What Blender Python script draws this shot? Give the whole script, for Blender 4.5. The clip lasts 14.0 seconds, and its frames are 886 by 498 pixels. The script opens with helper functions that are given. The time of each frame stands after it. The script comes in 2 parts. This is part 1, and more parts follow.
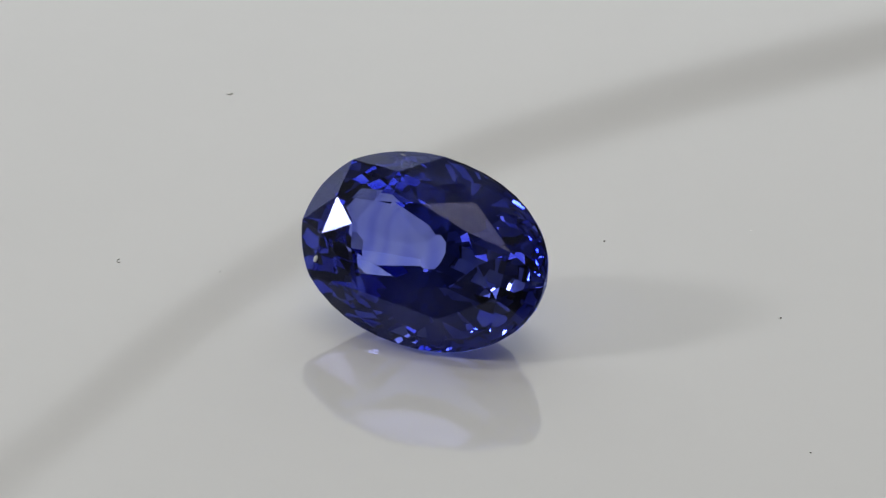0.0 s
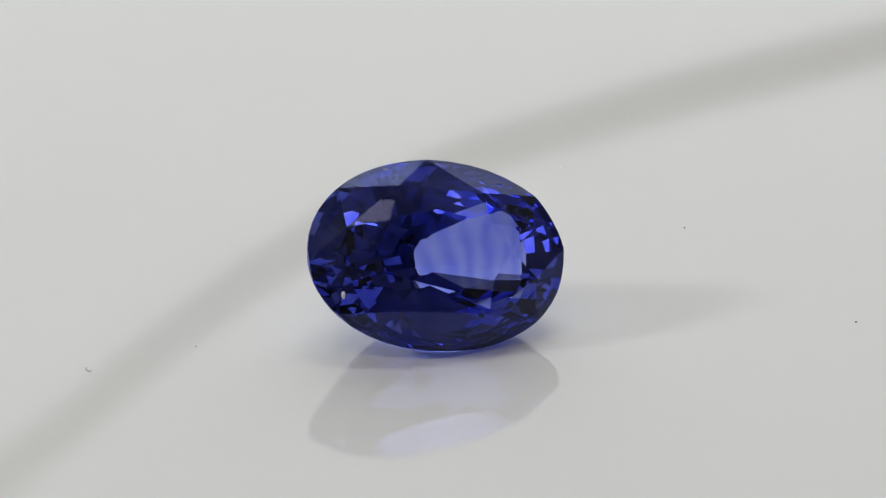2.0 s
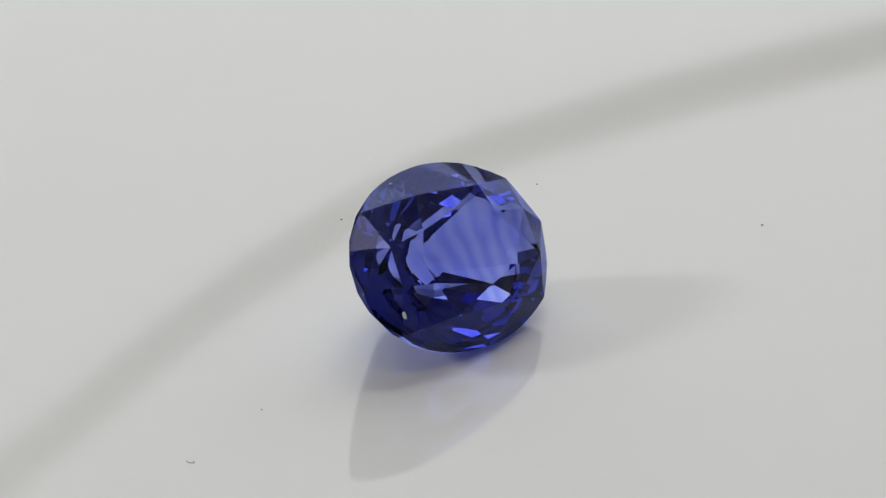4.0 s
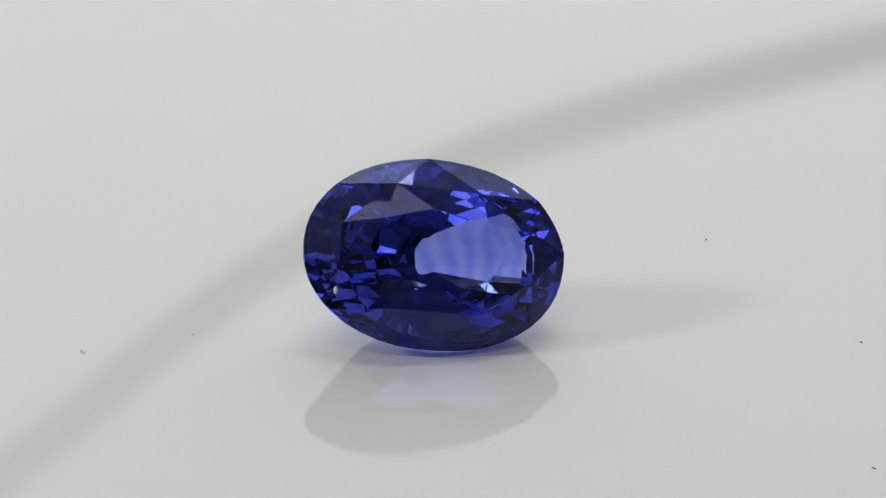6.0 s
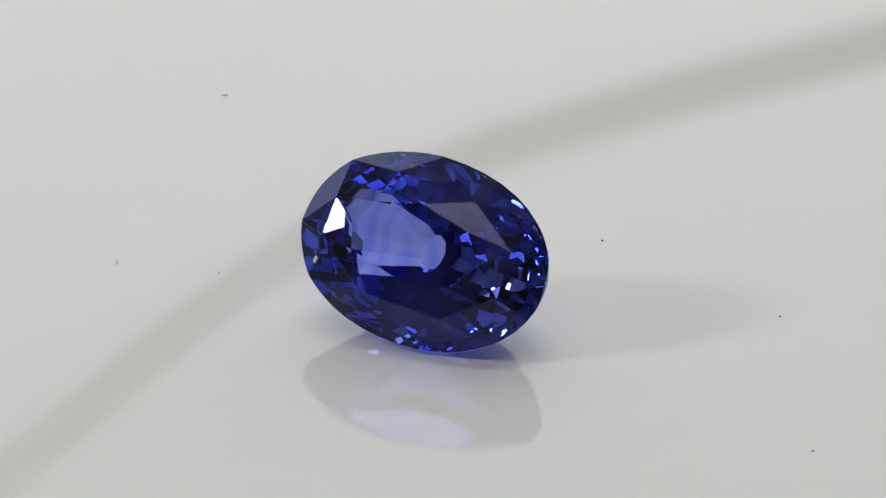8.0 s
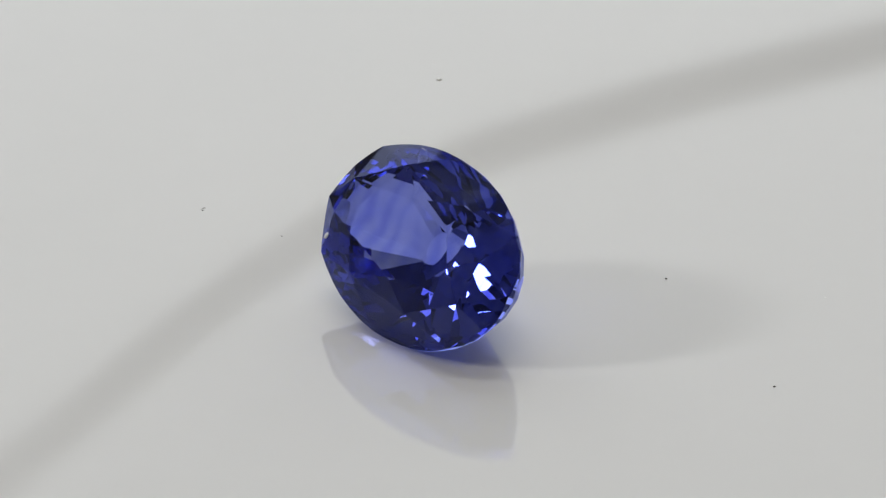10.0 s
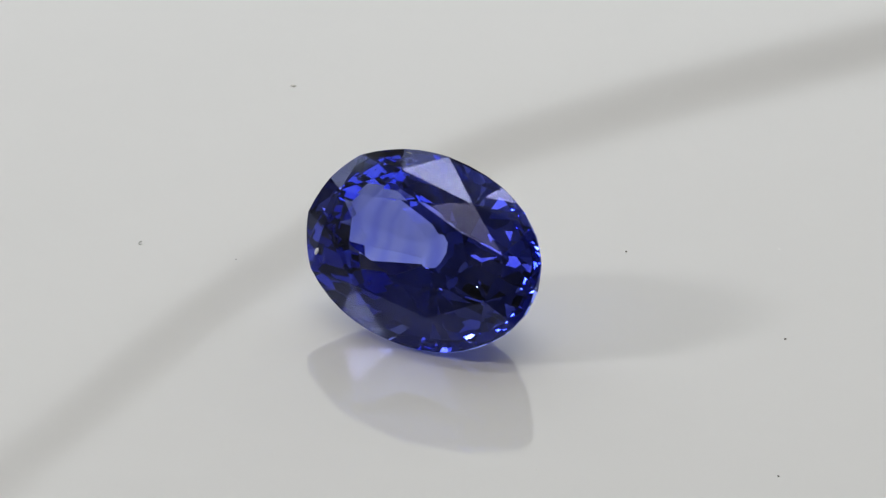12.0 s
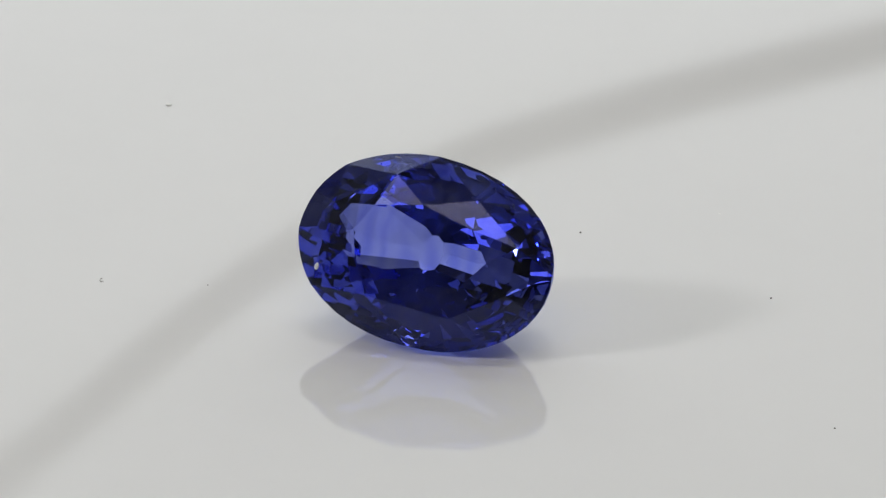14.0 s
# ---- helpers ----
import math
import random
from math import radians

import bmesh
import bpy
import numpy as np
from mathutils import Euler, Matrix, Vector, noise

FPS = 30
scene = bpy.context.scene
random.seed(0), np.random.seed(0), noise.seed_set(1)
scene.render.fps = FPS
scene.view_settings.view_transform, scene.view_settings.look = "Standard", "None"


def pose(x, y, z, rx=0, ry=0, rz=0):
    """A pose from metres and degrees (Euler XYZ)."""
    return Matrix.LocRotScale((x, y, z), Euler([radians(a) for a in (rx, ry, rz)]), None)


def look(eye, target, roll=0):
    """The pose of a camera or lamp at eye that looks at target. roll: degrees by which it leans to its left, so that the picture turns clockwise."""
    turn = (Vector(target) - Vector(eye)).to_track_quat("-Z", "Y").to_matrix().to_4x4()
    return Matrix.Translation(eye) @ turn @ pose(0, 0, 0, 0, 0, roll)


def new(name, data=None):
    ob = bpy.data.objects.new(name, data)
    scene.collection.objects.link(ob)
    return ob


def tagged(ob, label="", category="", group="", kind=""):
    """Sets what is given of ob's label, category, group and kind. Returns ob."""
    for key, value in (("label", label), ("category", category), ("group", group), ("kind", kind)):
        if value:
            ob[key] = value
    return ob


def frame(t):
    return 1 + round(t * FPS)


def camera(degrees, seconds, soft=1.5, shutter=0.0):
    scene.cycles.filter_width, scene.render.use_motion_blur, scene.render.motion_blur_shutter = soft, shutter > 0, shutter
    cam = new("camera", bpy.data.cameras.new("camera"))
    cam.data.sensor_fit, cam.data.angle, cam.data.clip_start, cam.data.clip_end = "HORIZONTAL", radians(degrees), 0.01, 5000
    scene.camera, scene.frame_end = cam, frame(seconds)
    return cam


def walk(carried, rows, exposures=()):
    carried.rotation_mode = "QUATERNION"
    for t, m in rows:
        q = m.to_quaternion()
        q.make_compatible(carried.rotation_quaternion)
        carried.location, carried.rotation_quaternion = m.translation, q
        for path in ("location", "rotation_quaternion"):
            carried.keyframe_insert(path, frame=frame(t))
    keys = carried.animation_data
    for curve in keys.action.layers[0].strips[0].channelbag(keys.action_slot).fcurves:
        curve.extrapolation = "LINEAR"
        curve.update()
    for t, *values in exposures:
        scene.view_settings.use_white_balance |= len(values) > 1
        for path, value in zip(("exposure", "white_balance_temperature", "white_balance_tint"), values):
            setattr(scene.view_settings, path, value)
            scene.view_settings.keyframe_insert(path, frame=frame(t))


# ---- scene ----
cam = camera(20.97, 14.0, soft=1.25)
D = 0.09  # metres from the lens to the middle of the platter
EYE = Vector((0, -0.88109, 0.47296)) * D
AIM = EYE + Vector((-0.00093, 0.8946, -0.44686))
VIEW = look(EYE, AIM, 1.18)
STOPS = [(0.0, -0.27), (0.1, -0.20), (0.2, -0.14), (0.5, -0.06), (1.0, -0.03), (1.6, -0.01), (3.0, -0.04), (5.3, -0.05), (6.3, 0.02), (7.2, 0.03), (8.0, -0.04),
         (9.8, -0.06), (10.3, -0.14), (10.5, -0.18), (10.6, -0.34), (10.7, -0.36), (10.9, -0.14), (11.1, -0.06), (12.5, -0.05), (14.0, -0.01)]
walk(cam, [(0.0, VIEW), (14.0, VIEW)], STOPS)

# the platter's turn: seconds, degrees
TURN = [(0.0, 0.0), (0.5, 9.4), (1.0, 18.8), (1.5, 28.1), (2.0, 37.5), (2.5, 46.9), (3.0, 56.4), (3.2, 60.1), (3.5, 65.4), (3.75, 69.0),
        (3.95, 70.0), (4.15, 67.6), (4.5, 61.0), (5.0, 51.0), (5.3, 44.9), (5.5, 41.0), (6.0, 31.7), (6.5, 22.3), (7.0, 13.9), (7.5, 6.8),
        (8.0, 0.6), (8.2, -1.9), (8.6, -6.9), (9.0, -11.9), (9.4, -16.8), (9.75, -21.2), (10.0, -24.0), (10.15, -24.2), (10.3, -23.0),
        (10.5, -21.0), (11.0, -16.0), (11.5, -11.7), (12.0, -7.4), (12.5, -3.4), (13.0, 0.3), (13.5, 3.8), (14.0, 7.3)]

# ---- light ----
world = bpy.data.worlds.new("world")
scene.world = world
world.use_nodes = True
world.node_tree.nodes["Background"].inputs["Color"].default_value = (0.7, 0.75, 0.8, 1)
world.node_tree.nodes["Background"].inputs["Strength"].default_value = 0.3


def lamp(name, kind, m, power, colour, **more):
    data = bpy.data.lights.new(name, kind)
    data.energy, data.color = power, colour
    if kind == "AREA":
        data.shape, data.size, data.size_y = more["shape"], more["size"], more.get("size_y", more["size"])
    else:
        data.shadow_soft_size = more["radius"]
    ob = new(name, data)
    ob.matrix_basis = m
    return ob


LAMP_AT = Vector((-0.862, -0.135, 0.488)).normalized() * 0.5
PANEL = (-0.27, -0.72, 1.875)  # middle of the ceiling light behind the camera
STRIP = (0.04, 0.55, 1.875)  # middle of the ceiling light before the window
lamp("panel_light", "AREA", look(PANEL, (-0.27, -0.72, 0.0)), 4.3, (1.0, 0.88, 0.72), shape="RECTANGLE", size=1.65, size_y=0.44)
lamp("strip_light", "AREA", look(STRIP, (0.04, 0.55, 0.0)), 5.6, (1.0, 0.97, 0.92), shape="RECTANGLE", size=1.04, size_y=0.22)
WINDOW = (0.0, 1.04, 1.04)  # middle of the window; the white blind over its lower part is added
RAIL = 1.25  # height of the blind's upper edge
lamp("window_light", "AREA", look((0.0, 1.04, 1.56), (0.0, 0.0, 1.56)), 7.7, (0.852, 0.935, 1.0), shape="RECTANGLE", size=2.6, size_y=0.59)
# added source at the blind, brightens what the platter mirrors
lamp("low_fill_light", "AREA", look((0.0, 1.04, 0.72), (0.0, 0.0, 0.72)), 9.2, (0.92, 0.965, 1.0), shape="RECTANGLE", size=2.6, size_y=1.02)
lamp("desk_lamp_light", "AREA", look(LAMP_AT, (0, 0, 0.003)), 0.56, (0.97, 0.98, 1.0), shape="DISK", size=0.072)


# ---- materials ----
def material(name, colour, rough=0.5, metal=0.0, ior=1.5, vary=0.06, size=40.0, bump=0.0, coat=0.0):
    """A painted, wooden or plastic surface with a fine and a broad unevenness."""
    mat = bpy.data.materials.new(name)
    mat.use_nodes = True
    tree = mat.node_tree
    nodes, link = tree.nodes, tree.links.new
    bsdf = nodes["Principled BSDF"]
    bsdf.inputs["Roughness"].default_value, bsdf.inputs["Metallic"].default_value = rough, metal
    bsdf.inputs["IOR"].default_value, bsdf.inputs["Coat Weight"].default_value = ior, coat
    where = nodes.new("ShaderNodeTexCoord")
    fine, broad = nodes.new("ShaderNodeTexNoise"), nodes.new("ShaderNodeTexNoise")
    fine.inputs["Scale"].default_value, broad.inputs["Scale"].default_value = size * 9, size
    fine.inputs["Detail"].default_value = 6
    mix = nodes.new("ShaderNodeMix")
    mix.inputs["Factor"].default_value = 0.4
    link(where.outputs["Object"], fine.inputs["Vector"])
    link(where.outputs["Object"], broad.inputs["Vector"])
    link(broad.outputs["Fac"], mix.inputs["A"])
    link(fine.outputs["Fac"], mix.inputs["B"])
    ramp = nodes.new("ShaderNodeValToRGB")
    ramp.color_ramp.elements[0].position, ramp.color_ramp.elements[1].position = 0.3, 0.7
    ramp.color_ramp.elements[0].color = (*[c * (1 - vary) for c in colour], 1)
    ramp.color_ramp.elements[1].color = (*[min(1, c * (1 + vary)) for c in colour], 1)
    link(mix.outputs["Result"], ramp.inputs["Fac"])
    link(ramp.outputs["Color"], bsdf.inputs["Base Color"])
    if bump:
        relief = nodes.new("ShaderNodeBump")
        relief.inputs["Strength"].default_value, relief.inputs["Distance"].default_value = bump, 0.1 / size
        link(fine.outputs["Fac"], relief.inputs["Height"])
        link(relief.outputs["Normal"], bsdf.inputs["Normal"])
    return mat


def gem_material(name, deep, pale, banding, dust=0.0):
    """Clear blue corundum whose colour lies in uneven zones, with a thin film of dust and fine scratches where dust is given."""
    mat = bpy.data.materials.new(name)
    mat.use_nodes = True
    tree = mat.node_tree
    nodes, link = tree.nodes, tree.links.new
    nodes.remove(nodes["Principled BSDF"])
    glass = nodes.new("ShaderNodeBsdfGlass")
    glass.inputs["IOR"].default_value, glass.inputs["Roughness"].default_value = 1.77, 0.0
    where, bands = nodes.new("ShaderNodeTexCoord"), nodes.new("ShaderNodeTexNoise")
    bands.inputs["Scale"].default_value = 260
    ramp = nodes.new("ShaderNodeValToRGB")
    ramp.color_ramp.elements[0].position, ramp.color_ramp.elements[1].position = 0.35, 0.65
    ramp.color_ramp.elements[0].color, ramp.color_ramp.elements[1].color = (*deep, 1), (*pale, 1)
    zones = nodes.new("ShaderNodeTexWave")
    zones.inputs["Scale"].default_value, zones.inputs["Distortion"].default_value, zones.inputs["Detail"].default_value = 420, 9.0, 3.0
    zones.inputs["Detail Scale"].default_value = 0.6
    both = nodes.new("ShaderNodeMix")
    both.inputs["Factor"].default_value = banding
    link(where.outputs["Object"], bands.inputs["Vector"])
    link(where.outputs["Object"], zones.inputs["Vector"])
    link(bands.outputs["Fac"], both.inputs["A"])
    link(zones.outputs["Fac"], both.inputs["B"])
    link(both.outputs["Result"], ramp.inputs["Fac"])
    link(ramp.outputs["Color"], glass.inputs["Color"])
    link(glass.outputs["BSDF"], nodes["Material Output"].inputs["Surface"])
    if dust:
        film, fine, patches = nodes.new("ShaderNodeBsdfDiffuse"), nodes.new("ShaderNodeTexNoise"), nodes.new("ShaderNodeTexNoise")
        film.inputs["Color"].default_value = (0.62, 0.64, 0.68, 1)
        fine.inputs["Scale"].default_value, fine.inputs["Detail"].default_value, patches.inputs["Scale"].default_value = 5200, 5, 620
        amount, share, blend = nodes.new("ShaderNodeMath"), nodes.new("ShaderNodeMapRange"), nodes.new("ShaderNodeMixShader")
        amount.operation = "MULTIPLY"
        share.inputs["From Min"].default_value, share.inputs["From Max"].default_value = 0.2, 0.42
        share.inputs["To Min"].default_value, share.inputs["To Max"].default_value = 0.15 * dust, dust
        link(where.outputs["Object"], fine.inputs["Vector"])
        link(where.outputs["Object"], patches.inputs["Vector"])
        link(fine.outputs["Fac"], amount.inputs[0])
        link(patches.outputs["Fac"], amount.inputs[1])
        link(amount.outputs["Value"], share.inputs["Value"])
        link(share.outputs["Result"], blend.inputs["Fac"])
        link(glass.outputs["BSDF"], blend.inputs[1])
        link(film.outputs["BSDF"], blend.inputs[2])
        link(blend.outputs["Shader"], nodes["Material Output"].inputs["Surface"])
    return mat


SAPPHIRE = gem_material("blue_sapphire", (0.37, 0.42, 0.905), (0.53, 0.58, 0.95), 0.0)
CROWN_SAPPHIRE = gem_material("dusty_blue_sapphire", (0.37, 0.42, 0.905), (0.53, 0.58, 0.95), 0.0, 0.035)
BANDED = gem_material("banded_blue_sapphire", (0.39, 0.44, 0.90), (0.61, 0.65, 0.95), 0.25)
ACRYLIC = material("white_gloss_acrylic", (0.802, 0.798, 0.787), 0.05, ior=1.49, vary=0.008, size=60)
BASE_PLASTIC = material("white_plastic", (0.75, 0.75, 0.74), 0.4, vary=0.02, size=30, bump=0.05)
WALL = material("matt_wall_paint", (0.40, 0.40, 0.395), 0.8, vary=0.03, size=3, bump=0.1)
WARM_WALL = material("beige_wall_paint", (0.30, 0.26, 0.21), 0.8, vary=0.04, size=3, bump=0.1)
# near black for the added south wall, standing in for dimness behind the camera
DIM_BACKDROP = material("dim_backdrop_grey", (0.06, 0.06, 0.063), 0.8, vary=0.05, size=3, bump=0.1)
WOOD = material("walnut_wood", (0.16, 0.105, 0.065), 0.45, vary=0.25, size=9, bump=0.2)
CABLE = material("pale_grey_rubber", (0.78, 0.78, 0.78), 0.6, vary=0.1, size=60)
PANE = material("frosted_acrylic", (0.75, 0.77, 0.78), 0.35, vary=0.02, size=20)
METAL = material("brushed_metal", (0.6, 0.6, 0.6), 0.3, metal=1.0, vary=0.05, size=60)
DUST = material("dark_dust", (0.10, 0.085, 0.075), 0.9, vary=0.3, size=9000)
PALE_DUST = material("pale_dust", (0.86, 0.85, 0.82), 0.9, vary=0.2, size=9000)
LINT = material("grey_lint", (0.30, 0.29, 0.27), 0.9, vary=0.2, size=9000)
CHIP = material("white_inclusion", (0.9, 0.91, 0.92), 0.5, vary=0.1, size=9000)


# ---- building ----
def mesh_of(name, bm, *mats, smooth=False):
    data = bpy.data.meshes.new(name)
    bmesh.ops.recalc_face_normals(bm, faces=bm.faces)
    bm.to_mesh(data)
    bm.free()
    for mat in mats:
        data.materials.append(mat)
    data.polygons.foreach_set("use_smooth", [smooth] * len(data.polygons))
    return data


def part(name, bm, mat, parent, label="", smooth=False):
    ob = new(name, mesh_of(name, bm, mat, smooth=smooth))
    ob.parent = parent
    return tagged(ob, label)


def box(bm, lo, hi, bevel=0.0):
    lo, hi = Vector(lo), Vector(hi)
    made = bmesh.ops.create_cube(bm, size=1, matrix=Matrix.Translation((lo + hi) / 2) @ Matrix.Diagonal((*(hi - lo), 1)))
    if bevel:
        edges = {e for v in made["verts"] for e in v.link_edges}
        bmesh.ops.bevel(bm, geom=list(edges), offset=bevel, segments=2, profile=0.5, affect="EDGES")
    return bm


def turned(profile, steps=96):
    """A body of revolution round z from (radius, height) pairs, closed at the axis."""
    bm = bmesh.new()
    rings = []
    for r, z in profile:
        if r < 1e-9:
            rings.append([bm.verts.new((0, 0, z))])
        else:
            rings.append([bm.verts.new((r * math.cos(2 * math.pi * i / steps), r * math.sin(2 * math.pi * i / steps), z)) for i in range(steps)])
    for a, b in zip(rings, rings[1:]):
        for i in range(steps):
            j = (i + 1) % steps
            face = [a[i % len(a)], a[j % len(a)], b[j % len(b)], b[i % len(b)]]
            face = list(dict.fromkeys(face))
            if len(face) > 2:
                bm.faces.new(face)
    return bm


def tube(points, radius, sides=12):
    """A round bar along a line of points."""
    bm, rings = bmesh.new(), []
    for i, p in enumerate(points):
        way = (points[min(i + 1, len(points) - 1)] - points[max(i - 1, 0)]).normalized()
        side = way.cross(Vector((0.1, 0.2, 1))).normalized()
        up = side.cross(way)
        rings.append([bm.verts.new(p + radius * (math.cos(2 * math.pi * k / sides) * side + math.sin(2 * math.pi * k / sides) * up)) for k in range(sides)])
    for a, b in zip(rings, rings[1:]):
        for k in range(sides):
            bm.faces.new((a[k], a[(k + 1) % sides], b[(k + 1) % sides], b[k]))
    bm.faces.new(rings[0]), bm.faces.new(rings[-1])
    return bm


def structure(name, bm, mat, label):
    return tagged(new(name, mesh_of(name, bm, mat)), label, kind="structure")


# ---- room ----
TOP = -0.045  # table top
FLOOR, CEIL = TOP - 0.75, 1.90
# the room's shell is unseen, added as surroundings for the stone to reflect
structure("floor", box(bmesh.new(), (-1.6, -1.4, FLOOR - 0.1), (1.6, 1.4, FLOOR)), WOOD, "dark walnut floor under the table")
structure("ceiling", box(bmesh.new(), (-1.6, -1.4, CEIL), (1.6, 1.4, CEIL + 0.1)), WALL, "plain grey painted ceiling")
structure("wall_west", box(bmesh.new(), (-1.6, -1.4, FLOOR), (-1.5, 1.4, CEIL)), WALL, "plain grey painted wall")
structure("wall_east", box(bmesh.new(), (1.5, -1.4, FLOOR), (1.6, 1.4, CEIL)), WARM_WALL, "plain beige painted wall")
# added dark backdrop: facets turned towards the camera mirror it and stay dim
structure("wall_south", box(bmesh.new(), (-1.5, -1.4, FLOOR), (1.5, -1.15, CEIL)), DIM_BACKDROP, "unseen dark wall added behind the camera to keep the stone's reflections dim")
W0, W1, W2, W3 = WINDOW[0] - 1.32, WINDOW[0] + 1.32, WINDOW[2] - 0.85, WINDOW[2] + 0.84
bm = bmesh.new()
box(bm, (-1.5, 1.05, FLOOR), (W0, 1.15, CEIL)), box(bm, (W1, 1.05, FLOOR), (1.5, 1.15, CEIL))
box(bm, (W0, 1.05, FLOOR), (W1, 1.15, W2)), box(bm, (W0, 1.05, W3), (W1, 1.15, CEIL))
structure("wall_north", bm, WALL, "grey painted wall with a wide window opening")


def build_window():
    thing = tagged(new("window_1"), "wide white framed window letting in cool daylight", kind="structure")
    for lo, hi in (((W0, 1.05, W2), (W0 + 0.02, 1.11, W3)), ((W1 - 0.02, 1.05, W2), (W1, 1.11, W3)),
                   ((W0 + 0.02, 1.05, W2), (W1 - 0.02, 1.11, W2 + 0.02)), ((W0 + 0.02, 1.05, W3 - 0.02), (W1 - 0.02, 1.11, W3))):
        part("window_frame", box(bmesh.new(), lo, hi), BASE_PLASTIC, thing)
    part("pane", box(bmesh.new(), (W0 + 0.02, 1.065, RAIL + 0.008), (W1 - 0.02, 1.071, W3 - 0.02)), PANE, thing)
    part("blind", box(bmesh.new(), (W0 + 0.02, 1.065, W2 + 0.02), (W1 - 0.02, 1.068, RAIL - 0.008)), BASE_PLASTIC, thing, "unseen white blind added to go with the low fill light")
    part("window_rail", box(bmesh.new(), (W0 + 0.02, 1.05, RAIL - 0.008), (W1 - 0.02, 1.09, RAIL + 0.008)), BASE_PLASTIC, thing)
    part("window_sill", box(bmesh.new(), (W0 - 0.04, 0.95, W2 - 0.03), (W1 + 0.04, 1.05, W2 - 0.002), 0.004), BASE_PLASTIC, thing)


build_window()


def build_ceiling_light(at, long, wide, label):
    thing = tagged(new("ceiling_light"), label, "lamp", "ceiling lights")
    x0, x1, y0, y1 = at[0] - long / 2, at[0] + long / 2, at[1] - wide / 2, at[1] + wide / 2
    for lo, hi in (((x0 - 0.03, y0 - 0.03, CEIL - 0.03), (x0, y1 + 0.03, CEIL)), ((x1, y0 - 0.03, CEIL - 0.03), (x1 + 0.03, y1 + 0.03, CEIL)),
                   ((x0, y0 - 0.03, CEIL - 0.03), (x1, y0, CEIL)), ((x0, y1, CEIL - 0.03), (x1, y1 + 0.03, CEIL))):
        part("frame", box(bmesh.new(), lo, hi), BASE_PLASTIC, thing)
    part("diffuser", box(bmesh.new(), (x0, y0, CEIL - 0.018), (x1, y1, CEIL - 0.012)), PANE, thing)


build_ceiling_light(PANEL, 1.66, 0.45, "long flat warm white ceiling light panel")
build_ceiling_light(STRIP, 1.05, 0.23, "narrow neutral white ceiling light strip")


def build_table():
    thing = tagged(new("table"), "dark walnut table under the white turntable", "table")
    part("tabletop", box(bmesh.new(), (-0.6, -0.4, TOP - 0.03), (0.6, 0.4, TOP), 0.003), WOOD, thing)
    for x in (-0.55, 0.51):
        for y in (-0.36, 0.32):
            part("leg", box(bmesh.new(), (x, y, FLOOR), (x + 0.04, y + 0.04, TOP - 0.03), 0.003), WOOD, thing)


build_table()


def build_turntable():
    thing = tagged(new("turntable"), "white turntable with a glossy acrylic platter", "turntable")
    part("base", turned([(0, TOP), (0.046, TOP), (0.048, TOP + 0.002), (0.048, TOP + 0.026), (0.045, TOP + 0.029), (0, TOP + 0.029)]), BASE_PLASTIC, thing)
    part("spindle", turned([(0, TOP + 0.029), (0.012, TOP + 0.029), (0.012, -0.0035), (0, -0.0035)], 32), METAL, thing)
    top = turned([(0, -0.0035), (0.0515, -0.0035), (0.052, -0.003), (0.052, -0.0005), (0.0515, 0.0), (0, 0.0)], 128)
    return thing, part("platter", top, ACRYLIC, thing, "glossy white acrylic platter")


turntable, platter = build_turntable()


# ---- the gem ----
A, B = 0.05385 * D, 0.03931 * D  # half length and half width of the girdle
GEM_AT = Matrix(((0.89833, 0.34472, -0.27232), (-0.41626, 0.46975, -0.77850), (-0.14045, 0.81271, 0.56548))).to_4x4()
GEM_AT.translation = Vector((-0.00929, -0.00714, 0.03555)) * D
CROWN = 0.0120 * D
UNEVEN = 0.010  # slight unevenness of the hand-cut facets


def oval(angle, share=1.0, power=2.1):
    c, s = math.cos(angle), math.sin(angle)
    return (share * A * math.copysign(abs(c) ** (2 / power), c), share * B * math.copysign(abs(s) ** (2 / power), s))


TABLE = [(-0.43, 0.29), (-0.07, 0.43), (0.35, 0.32), (0.52, 0.035), (0.38, -0.28), (0.08, -0.41), (-0.46, -0.26), (-0.525, -0.01)]
STARS = [(-0.35, 0.67), (0.31, 0.64), (0.705, 0.285), (0.73, -0.218), (0.36, -0.62), (-0.30, -0.63), (-0.745, -0.205), (-0.745, 0.21)]
MAINS = [141.0, 95.0, 41.0, 7.0, -41.0, -85.0, -139.0, -173.0]  # where the kites meet the girdle, in degrees
STEPS = 3  # girdle points along each half facet


def ring_points():
    """The girdle's outline: angles from kite to kite, clockwise."""
    out = []
    for i in range(8):
        a, b = MAINS[i], MAINS[(i + 1) % 8]
        b -= 360 if b > a else 0
        out += [radians(a + (b - a) * k / (2 * STEPS)) for k in range(2 * STEPS)]
    return out


def plane_height(p, q, r, x, y):
    n = (q - p).cross(r - p)
    return p.z - (n.x * (x - p.x) + n.y * (y - p.y)) / n.z


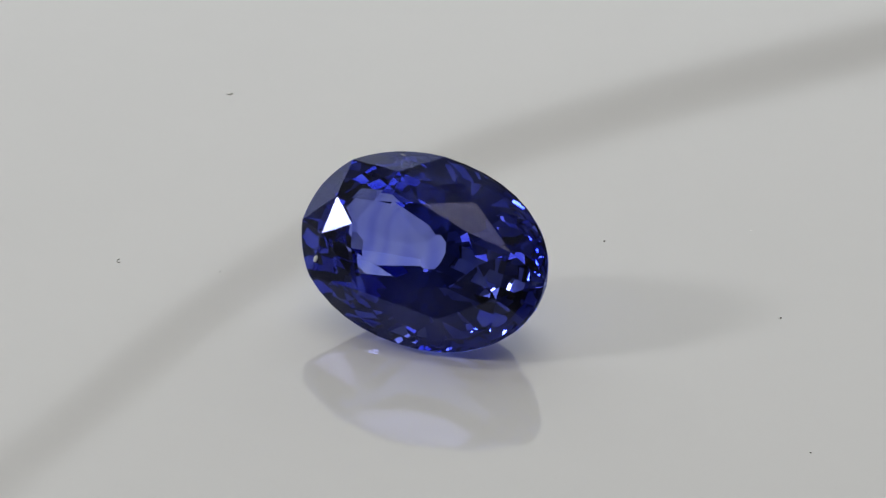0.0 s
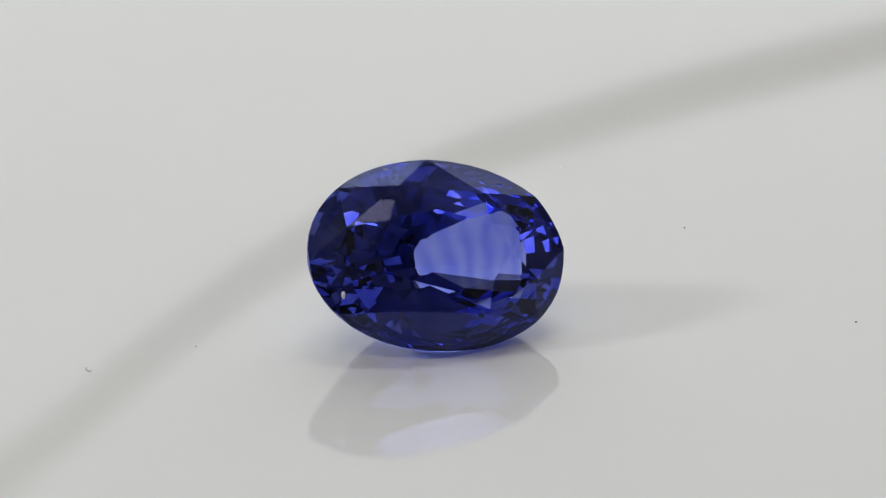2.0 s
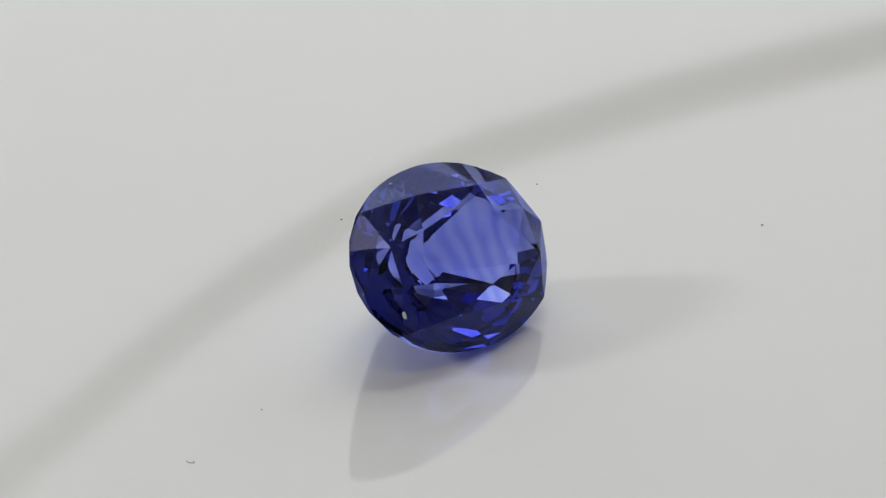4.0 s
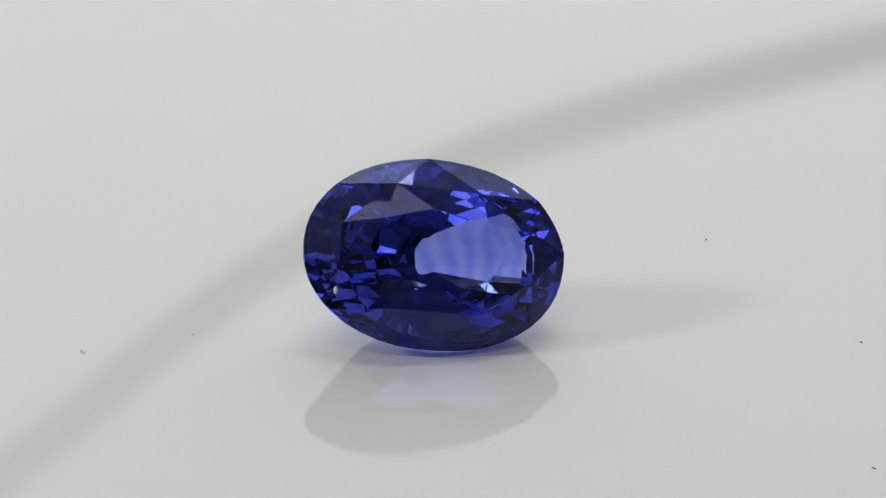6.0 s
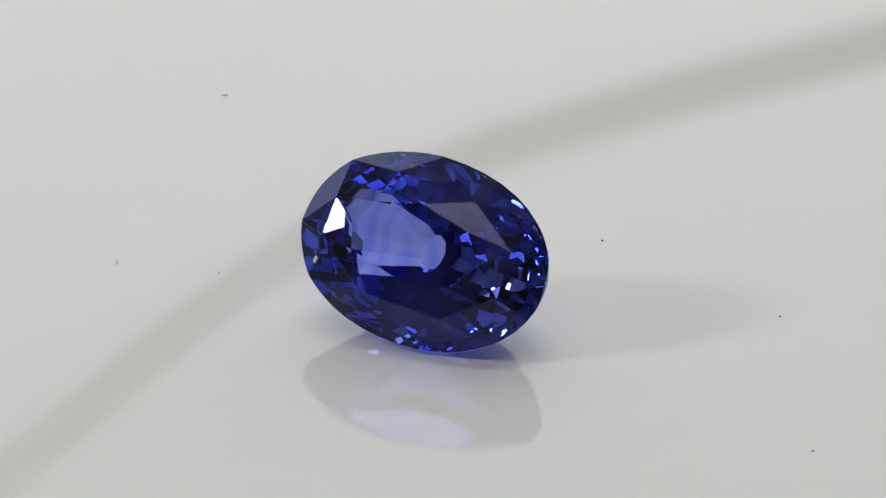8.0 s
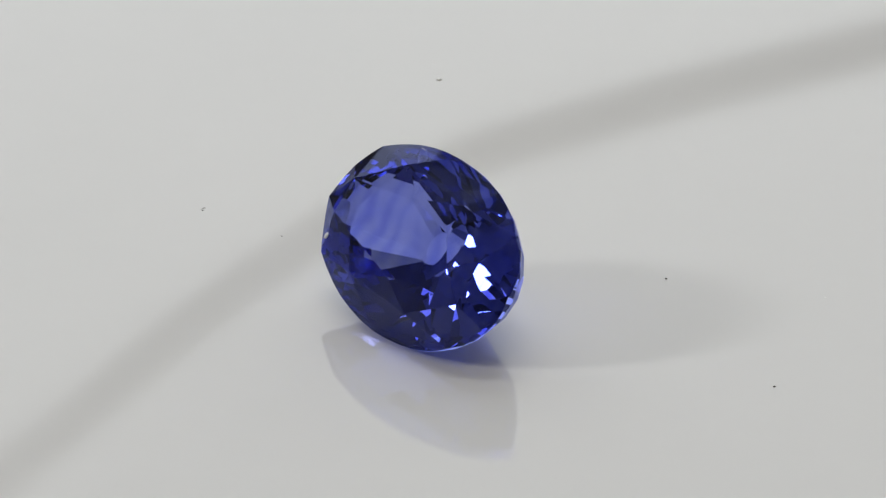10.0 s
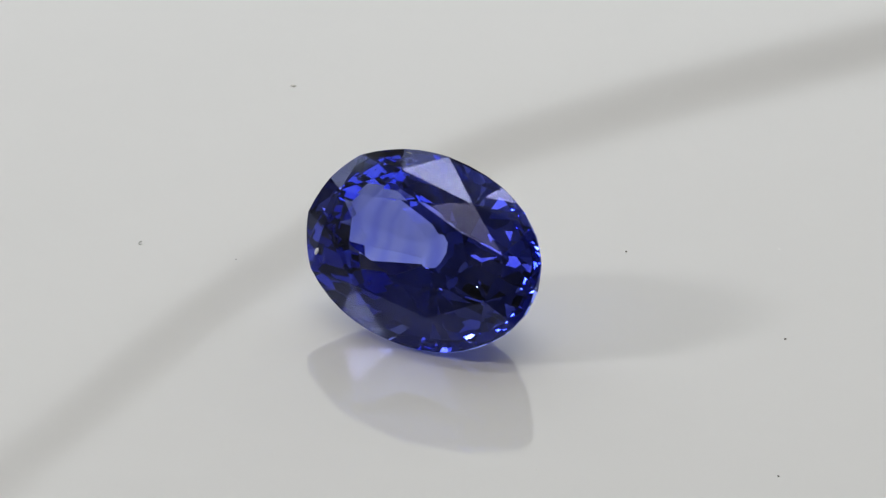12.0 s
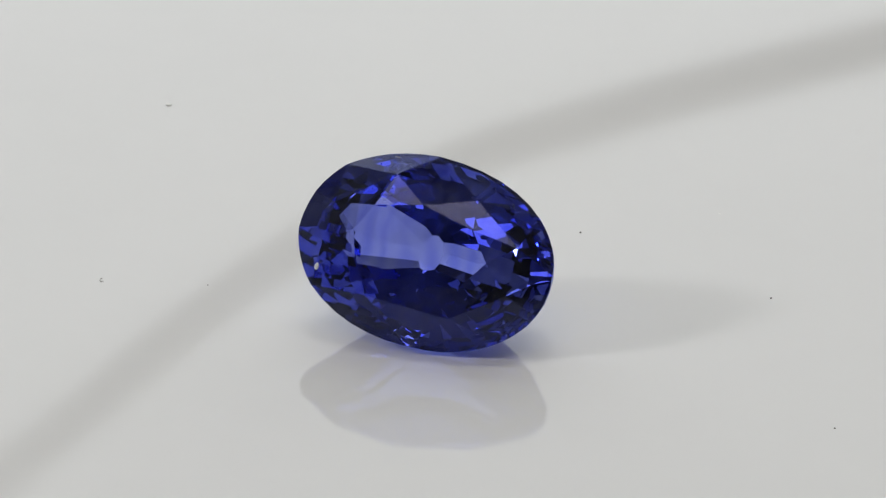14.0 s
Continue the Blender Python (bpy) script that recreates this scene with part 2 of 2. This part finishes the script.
def gem_crown():
    """An octagonal table, two rings of eight triangles round it, eight kites and sixteen narrow facets down to a scalloped girdle."""
    angles = ring_points()
    ring = [Vector((*oval(a), (-0.0009 if k % (2 * STEPS) else 0.0013) * D)) for k, a in enumerate(angles)]
    ring[14 * STEPS].z = 0.0012 * D
    table = [Vector((x * A, y * B, CROWN)) for x, y in TABLE]
    star = [Vector((x * A, y * B, 0.0090 * D)) for x, y in STARS]
    faces, count = [], len(ring)
    for i in range(8):
        first, last = 2 * STEPS * i, 2 * STEPS * (i + 1)
        for lo, hi in ((first, first + STEPS), (first + STEPS, last)):
            for k in range(lo + 1, hi):
                ring[k].z = plane_height(star[i], ring[lo], ring[hi % count], ring[k].x, ring[k].y)
            faces.append([star[i], *[ring[k % count] for k in range(lo, hi + 1)]])
        faces.append([table[i], table[(i + 1) % 8], star[i]])
        faces.append([table[i], star[i], star[i - 1]])
        faces.append([ring[first], star[i], star[i - 1]])
    return [table], faces, ring


# levels of the pavilion: share of the length, of the width, depth, shift along the length and the width
LEVELS = ((1.0000, 1.0000, 0.0021, 0.0000, 0.0000),
          (0.8267, 0.8211, 0.0147, 0.0368, 0.0237),
          (0.6233, 0.6110, 0.0255, 0.0433, 0.0187),
          (0.1138, 0.2011, 0.0407, -0.0263, 0.0444),
          (0.0010, 0.0651, 0.0419, -0.1016, 0.0723))
# facets round in each tier between two levels, and their turn in steps
TIERS = ((24, 0.912), (24, -0.064), (20, 0.865), (10, 1.091))


def pavilion_planes():
    """Each facet as a plane that touches the ovals of the levels above and below it."""
    rnd, out = random.Random(11), []
    for (count, turn), u, v in zip(TIERS, LEVELS, LEVELS[1:]):
        for i in range(count):
            w = 2 * math.pi * (i + turn) / count
            c, s = math.cos(w), math.sin(w)
            p = Vector(((u[0] * c + u[3]) * A, (u[1] * s + u[4]) * B, -u[2] * D))
            q = Vector(((v[0] * c + v[3]) * A, (v[1] * s + v[4]) * B, -v[2] * D))
            along = Vector((-(u[0] + v[0]) * A * s, (u[1] + v[1]) * B * c, 0))
            n = along.cross(q - p).normalized()
            n = -n if n.z > 0 else n
            n = (n + Vector([rnd.gauss(0, UNEVEN) for _ in range(3)])).normalized()
            out.append((n, n.dot((p + q) / 2)))
    return out


def clipped(ring, n, d):
    """The part of a flat polygon that lies behind a plane."""
    out = []
    for p, q in zip(ring, ring[1:] + ring[:1]):
        u, v = n.dot(p) - d, n.dot(q) - d
        if u <= 0:
            out.append(p)
        if (u < 0 < v) or (v < 0 < u):
            out.append(p.lerp(q, u / (u - v)))
    return out


def gem_pavilion(edge):
    """The facets under the girdle, and the girdle's band that they leave below the crown's edge."""
    planes, sides, band = pavilion_planes(), [], []
    for p, q in zip(edge, edge[1:] + edge[:1]):
        n = Vector((q.y - p.y, p.x - q.x, 0)).normalized()
        n = -n if n.dot(p) < 0 else n
        sides.append((n, n.dot(p)))
        strip = [p, q, q - Vector((0, 0, 0.03 * D)), p - Vector((0, 0, 0.03 * D))]
        for plane in planes:
            strip = clipped(strip, *plane)
        band.append(strip)
    faces = []
    for k, (n, d) in enumerate(planes):
        across = n.orthogonal().normalized() * 0.2 * D
        up = n.cross(across)
        face = [n * d + across + up, n * d - across + up, n * d - across - up, n * d + across - up]
        for j, plane in enumerate(planes + sides):
            if j != k and len(face) > 2:
                face = clipped(face, *plane)
        faces.append(face)
    return [f for f in faces if len(f) > 2], [f for f in band if len(f) > 2]


def build_gem():
    thing = tagged(new("gemstone"), "oval faceted deep blue sapphire lying tilted on the platter", "gemstone")
    top, upper, edge = gem_crown()
    lower, band = gem_pavilion(edge)

    def cut(name, faces, parent, label="", mat=SAPPHIRE):
        bm, made = bmesh.new(), {}
        for face in faces:
            ring = []
            for p in face:
                key = tuple(round(c * 1e8) for c in p)
                if key not in made:
                    made[key] = bm.verts.new(p)
                ring.append(made[key])
            ring = list(dict.fromkeys(ring))
            if len(ring) > 2:
                bm.faces.new(ring)
        bm.normal_update()
        for face in bm.faces:
            out = face.calc_center_median() + Vector((0, 0, 0.01 * D))
            if face.normal.dot(out) < 0:
                face.normal_flip()
        data = bpy.data.meshes.new(name)
        bm.to_mesh(data)
        bm.free()
        data.materials.append(mat)
        ob = new(name, data)
        ob.parent = parent
        return tagged(ob, label)

    crown = cut("crown", upper, thing, "faceted blue crown", CROWN_SAPPHIRE)
    cut("table_facet", top, crown, "flat polished table facet")
    cut("girdle", band, thing)
    cut("pavilion", lower, thing, "deep blue tiered pavilion", BANDED)
    # a bright chip and a feather of fine fissures inside the stone
    chip = bmesh.new()
    bmesh.ops.create_icosphere(chip, subdivisions=2, radius=1)
    for v in chip.verts:
        v.co = Vector((v.co.x * 0.00008, v.co.y * 0.00015, v.co.z * 0.00005)) * (1 + 0.25 * noise.noise(v.co * 2))
    bmesh.ops.translate(chip, verts=chip.verts, vec=(-0.745 * A, -0.475 * B, 0.0050 * D))
    part("inclusion", chip, CHIP, thing, "small white inclusion")
    rnd = random.Random(7)
    for k in range(22):
        at = Vector((-0.39 * A + rnd.gauss(0, 0.00018), 0.76 * B + rnd.gauss(0, 0.00014), 0.0010 * D + rnd.gauss(0, 0.00003)))
        way = Vector((rnd.gauss(0, 1), rnd.gauss(0, 1), rnd.gauss(0, 0.4))).normalized() * rnd.uniform(0.00006, 0.00018)
        part("fissure", tube([at - way, at + 0.3 * way + Vector((0.00002, 0, 0)), at + way], 0.000014, 5), CHIP, thing)
    thing.matrix_basis = GEM_AT
    return thing


gem = build_gem()


# ---- dust on the platter ----
def speck(radius, angle, size, mat, seed, stretch=1.0, flat=0.6):
    """One grain or short fibre of dust, at a radius and an angle in degrees on the platter."""
    rnd = random.Random(seed)
    bm = bmesh.new()
    bmesh.ops.create_icosphere(bm, subdivisions=2, radius=1)
    for v in bm.verts:
        v.co *= 1 + rnd.uniform(-0.25, 0.25)
        v.co = Vector((v.co.x * stretch, v.co.y, v.co.z * flat)) * size
    low = min(v.co.z for v in bm.verts)
    for v in bm.verts:
        v.co.z -= low
    ob = new("dust_speck", mesh_of("dust_speck", bm, mat))
    a = radians(angle)
    ob.matrix_basis = pose(radius * D * math.cos(a), radius * D * math.sin(a), 0, 0, 0, rnd.uniform(0, 360))
    return tagged(ob, "tiny grain of dust on the white platter", "dust", "dust on the platter")


def fibre(radius, angle, size, seed, bend=4.2):
    """A short curled lint fibre lying on the platter."""
    rnd = random.Random(seed)
    line = [Vector((math.cos(k * bend / 12) * size * (1 + 0.02 * k), math.sin(k * bend / 12) * size * 0.6, size * (0.09 + 0.03 * math.sin(k)))) for k in range(13)]
    ob = new("lint_fibre", mesh_of("lint_fibre", tube(line, size * 0.085, 7), LINT, smooth=True))
    a = radians(angle)
    ob.matrix_basis = pose(radius * D * math.cos(a), radius * D * math.sin(a), 0, 0, 0, rnd.uniform(0, 360))
    return tagged(ob, "short curled grey lint fibre on the white platter", "lint", "dust on the platter")


specks = [speck(0.1042, 47.2, 0.000042, DUST, 1), speck(0.173, -35.8, 0.000030, DUST, 2, 1.4), speck(0.1417, 2.9, 0.000034, DUST, 3, 1.5),
          fibre(0.1496, 161.5, 0.00013, 4), speck(0.2609, 115.1, 0.00012, PALE_DUST, 5, 1.3, 0.2), speck(0.1045, 158.2, 0.000026, DUST, 6), speck(0.1227, -65.7, 0.000018, PALE_DUST, 7), speck(0.1651, 33.4, 0.00004, PALE_DUST, 8, 1.5, 0.3),
          fibre(0.1978, -65.4, 0.00022, 9, 1.1)]


# ---- lamps and the cable ----
def build_desk_lamp():
    thing = tagged(new("desk_lamp"), "small round metal desk lamp shining on the gem", "lamp")
    m = look(LAMP_AT, (0, 0, 0.003))
    shade = turned([(0.0375, -0.004), (0.039, -0.003), (0.039, 0.02), (0.02, 0.05), (0, 0.05), (0, 0.047), (0.018, 0.047), (0.037, 0.019), (0.037, -0.004), (0.0375, -0.004)], 48)
    bmesh.ops.transform(shade, matrix=m, verts=shade.verts)
    part("shade", shade, METAL, thing, "metal lamp shade")
    back = m @ Vector((0, 0, 0.05))
    foot = Vector((back.x - 0.03, back.y, TOP))
    part("arm", tube([back, back + Vector((-0.02, 0, -0.02)), Vector((foot.x, foot.y, back.z - 0.06)), foot + Vector((0, 0, 0.012))], 0.005), METAL, thing)
    base = turned([(0, 0), (0.06, 0), (0.06, 0.01), (0.055, 0.014), (0, 0.014)], 48)
    bmesh.ops.translate(base, verts=base.verts, vec=foot)
    part("base", base, METAL, thing)


build_desk_lamp()


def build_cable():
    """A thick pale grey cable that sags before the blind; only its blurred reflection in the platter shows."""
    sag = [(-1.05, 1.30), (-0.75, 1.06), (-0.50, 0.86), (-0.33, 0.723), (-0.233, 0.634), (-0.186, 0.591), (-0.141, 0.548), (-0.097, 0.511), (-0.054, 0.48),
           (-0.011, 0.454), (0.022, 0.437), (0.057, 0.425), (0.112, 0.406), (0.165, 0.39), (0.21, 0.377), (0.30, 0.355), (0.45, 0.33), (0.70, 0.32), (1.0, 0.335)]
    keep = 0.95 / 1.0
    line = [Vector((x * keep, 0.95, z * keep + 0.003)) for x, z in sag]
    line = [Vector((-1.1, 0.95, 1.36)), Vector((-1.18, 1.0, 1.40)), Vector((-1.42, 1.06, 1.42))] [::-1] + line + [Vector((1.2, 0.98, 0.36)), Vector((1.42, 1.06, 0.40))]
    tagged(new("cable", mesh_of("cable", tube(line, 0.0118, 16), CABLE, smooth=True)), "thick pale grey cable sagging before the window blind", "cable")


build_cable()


def motions():
    for ob in (platter, gem, *specks):
        rest = ob.matrix_basis.copy()
        walk(ob, [(t, pose(0, 0, 0, 0, 0, a) @ rest) for t, a in TURN])


motions()
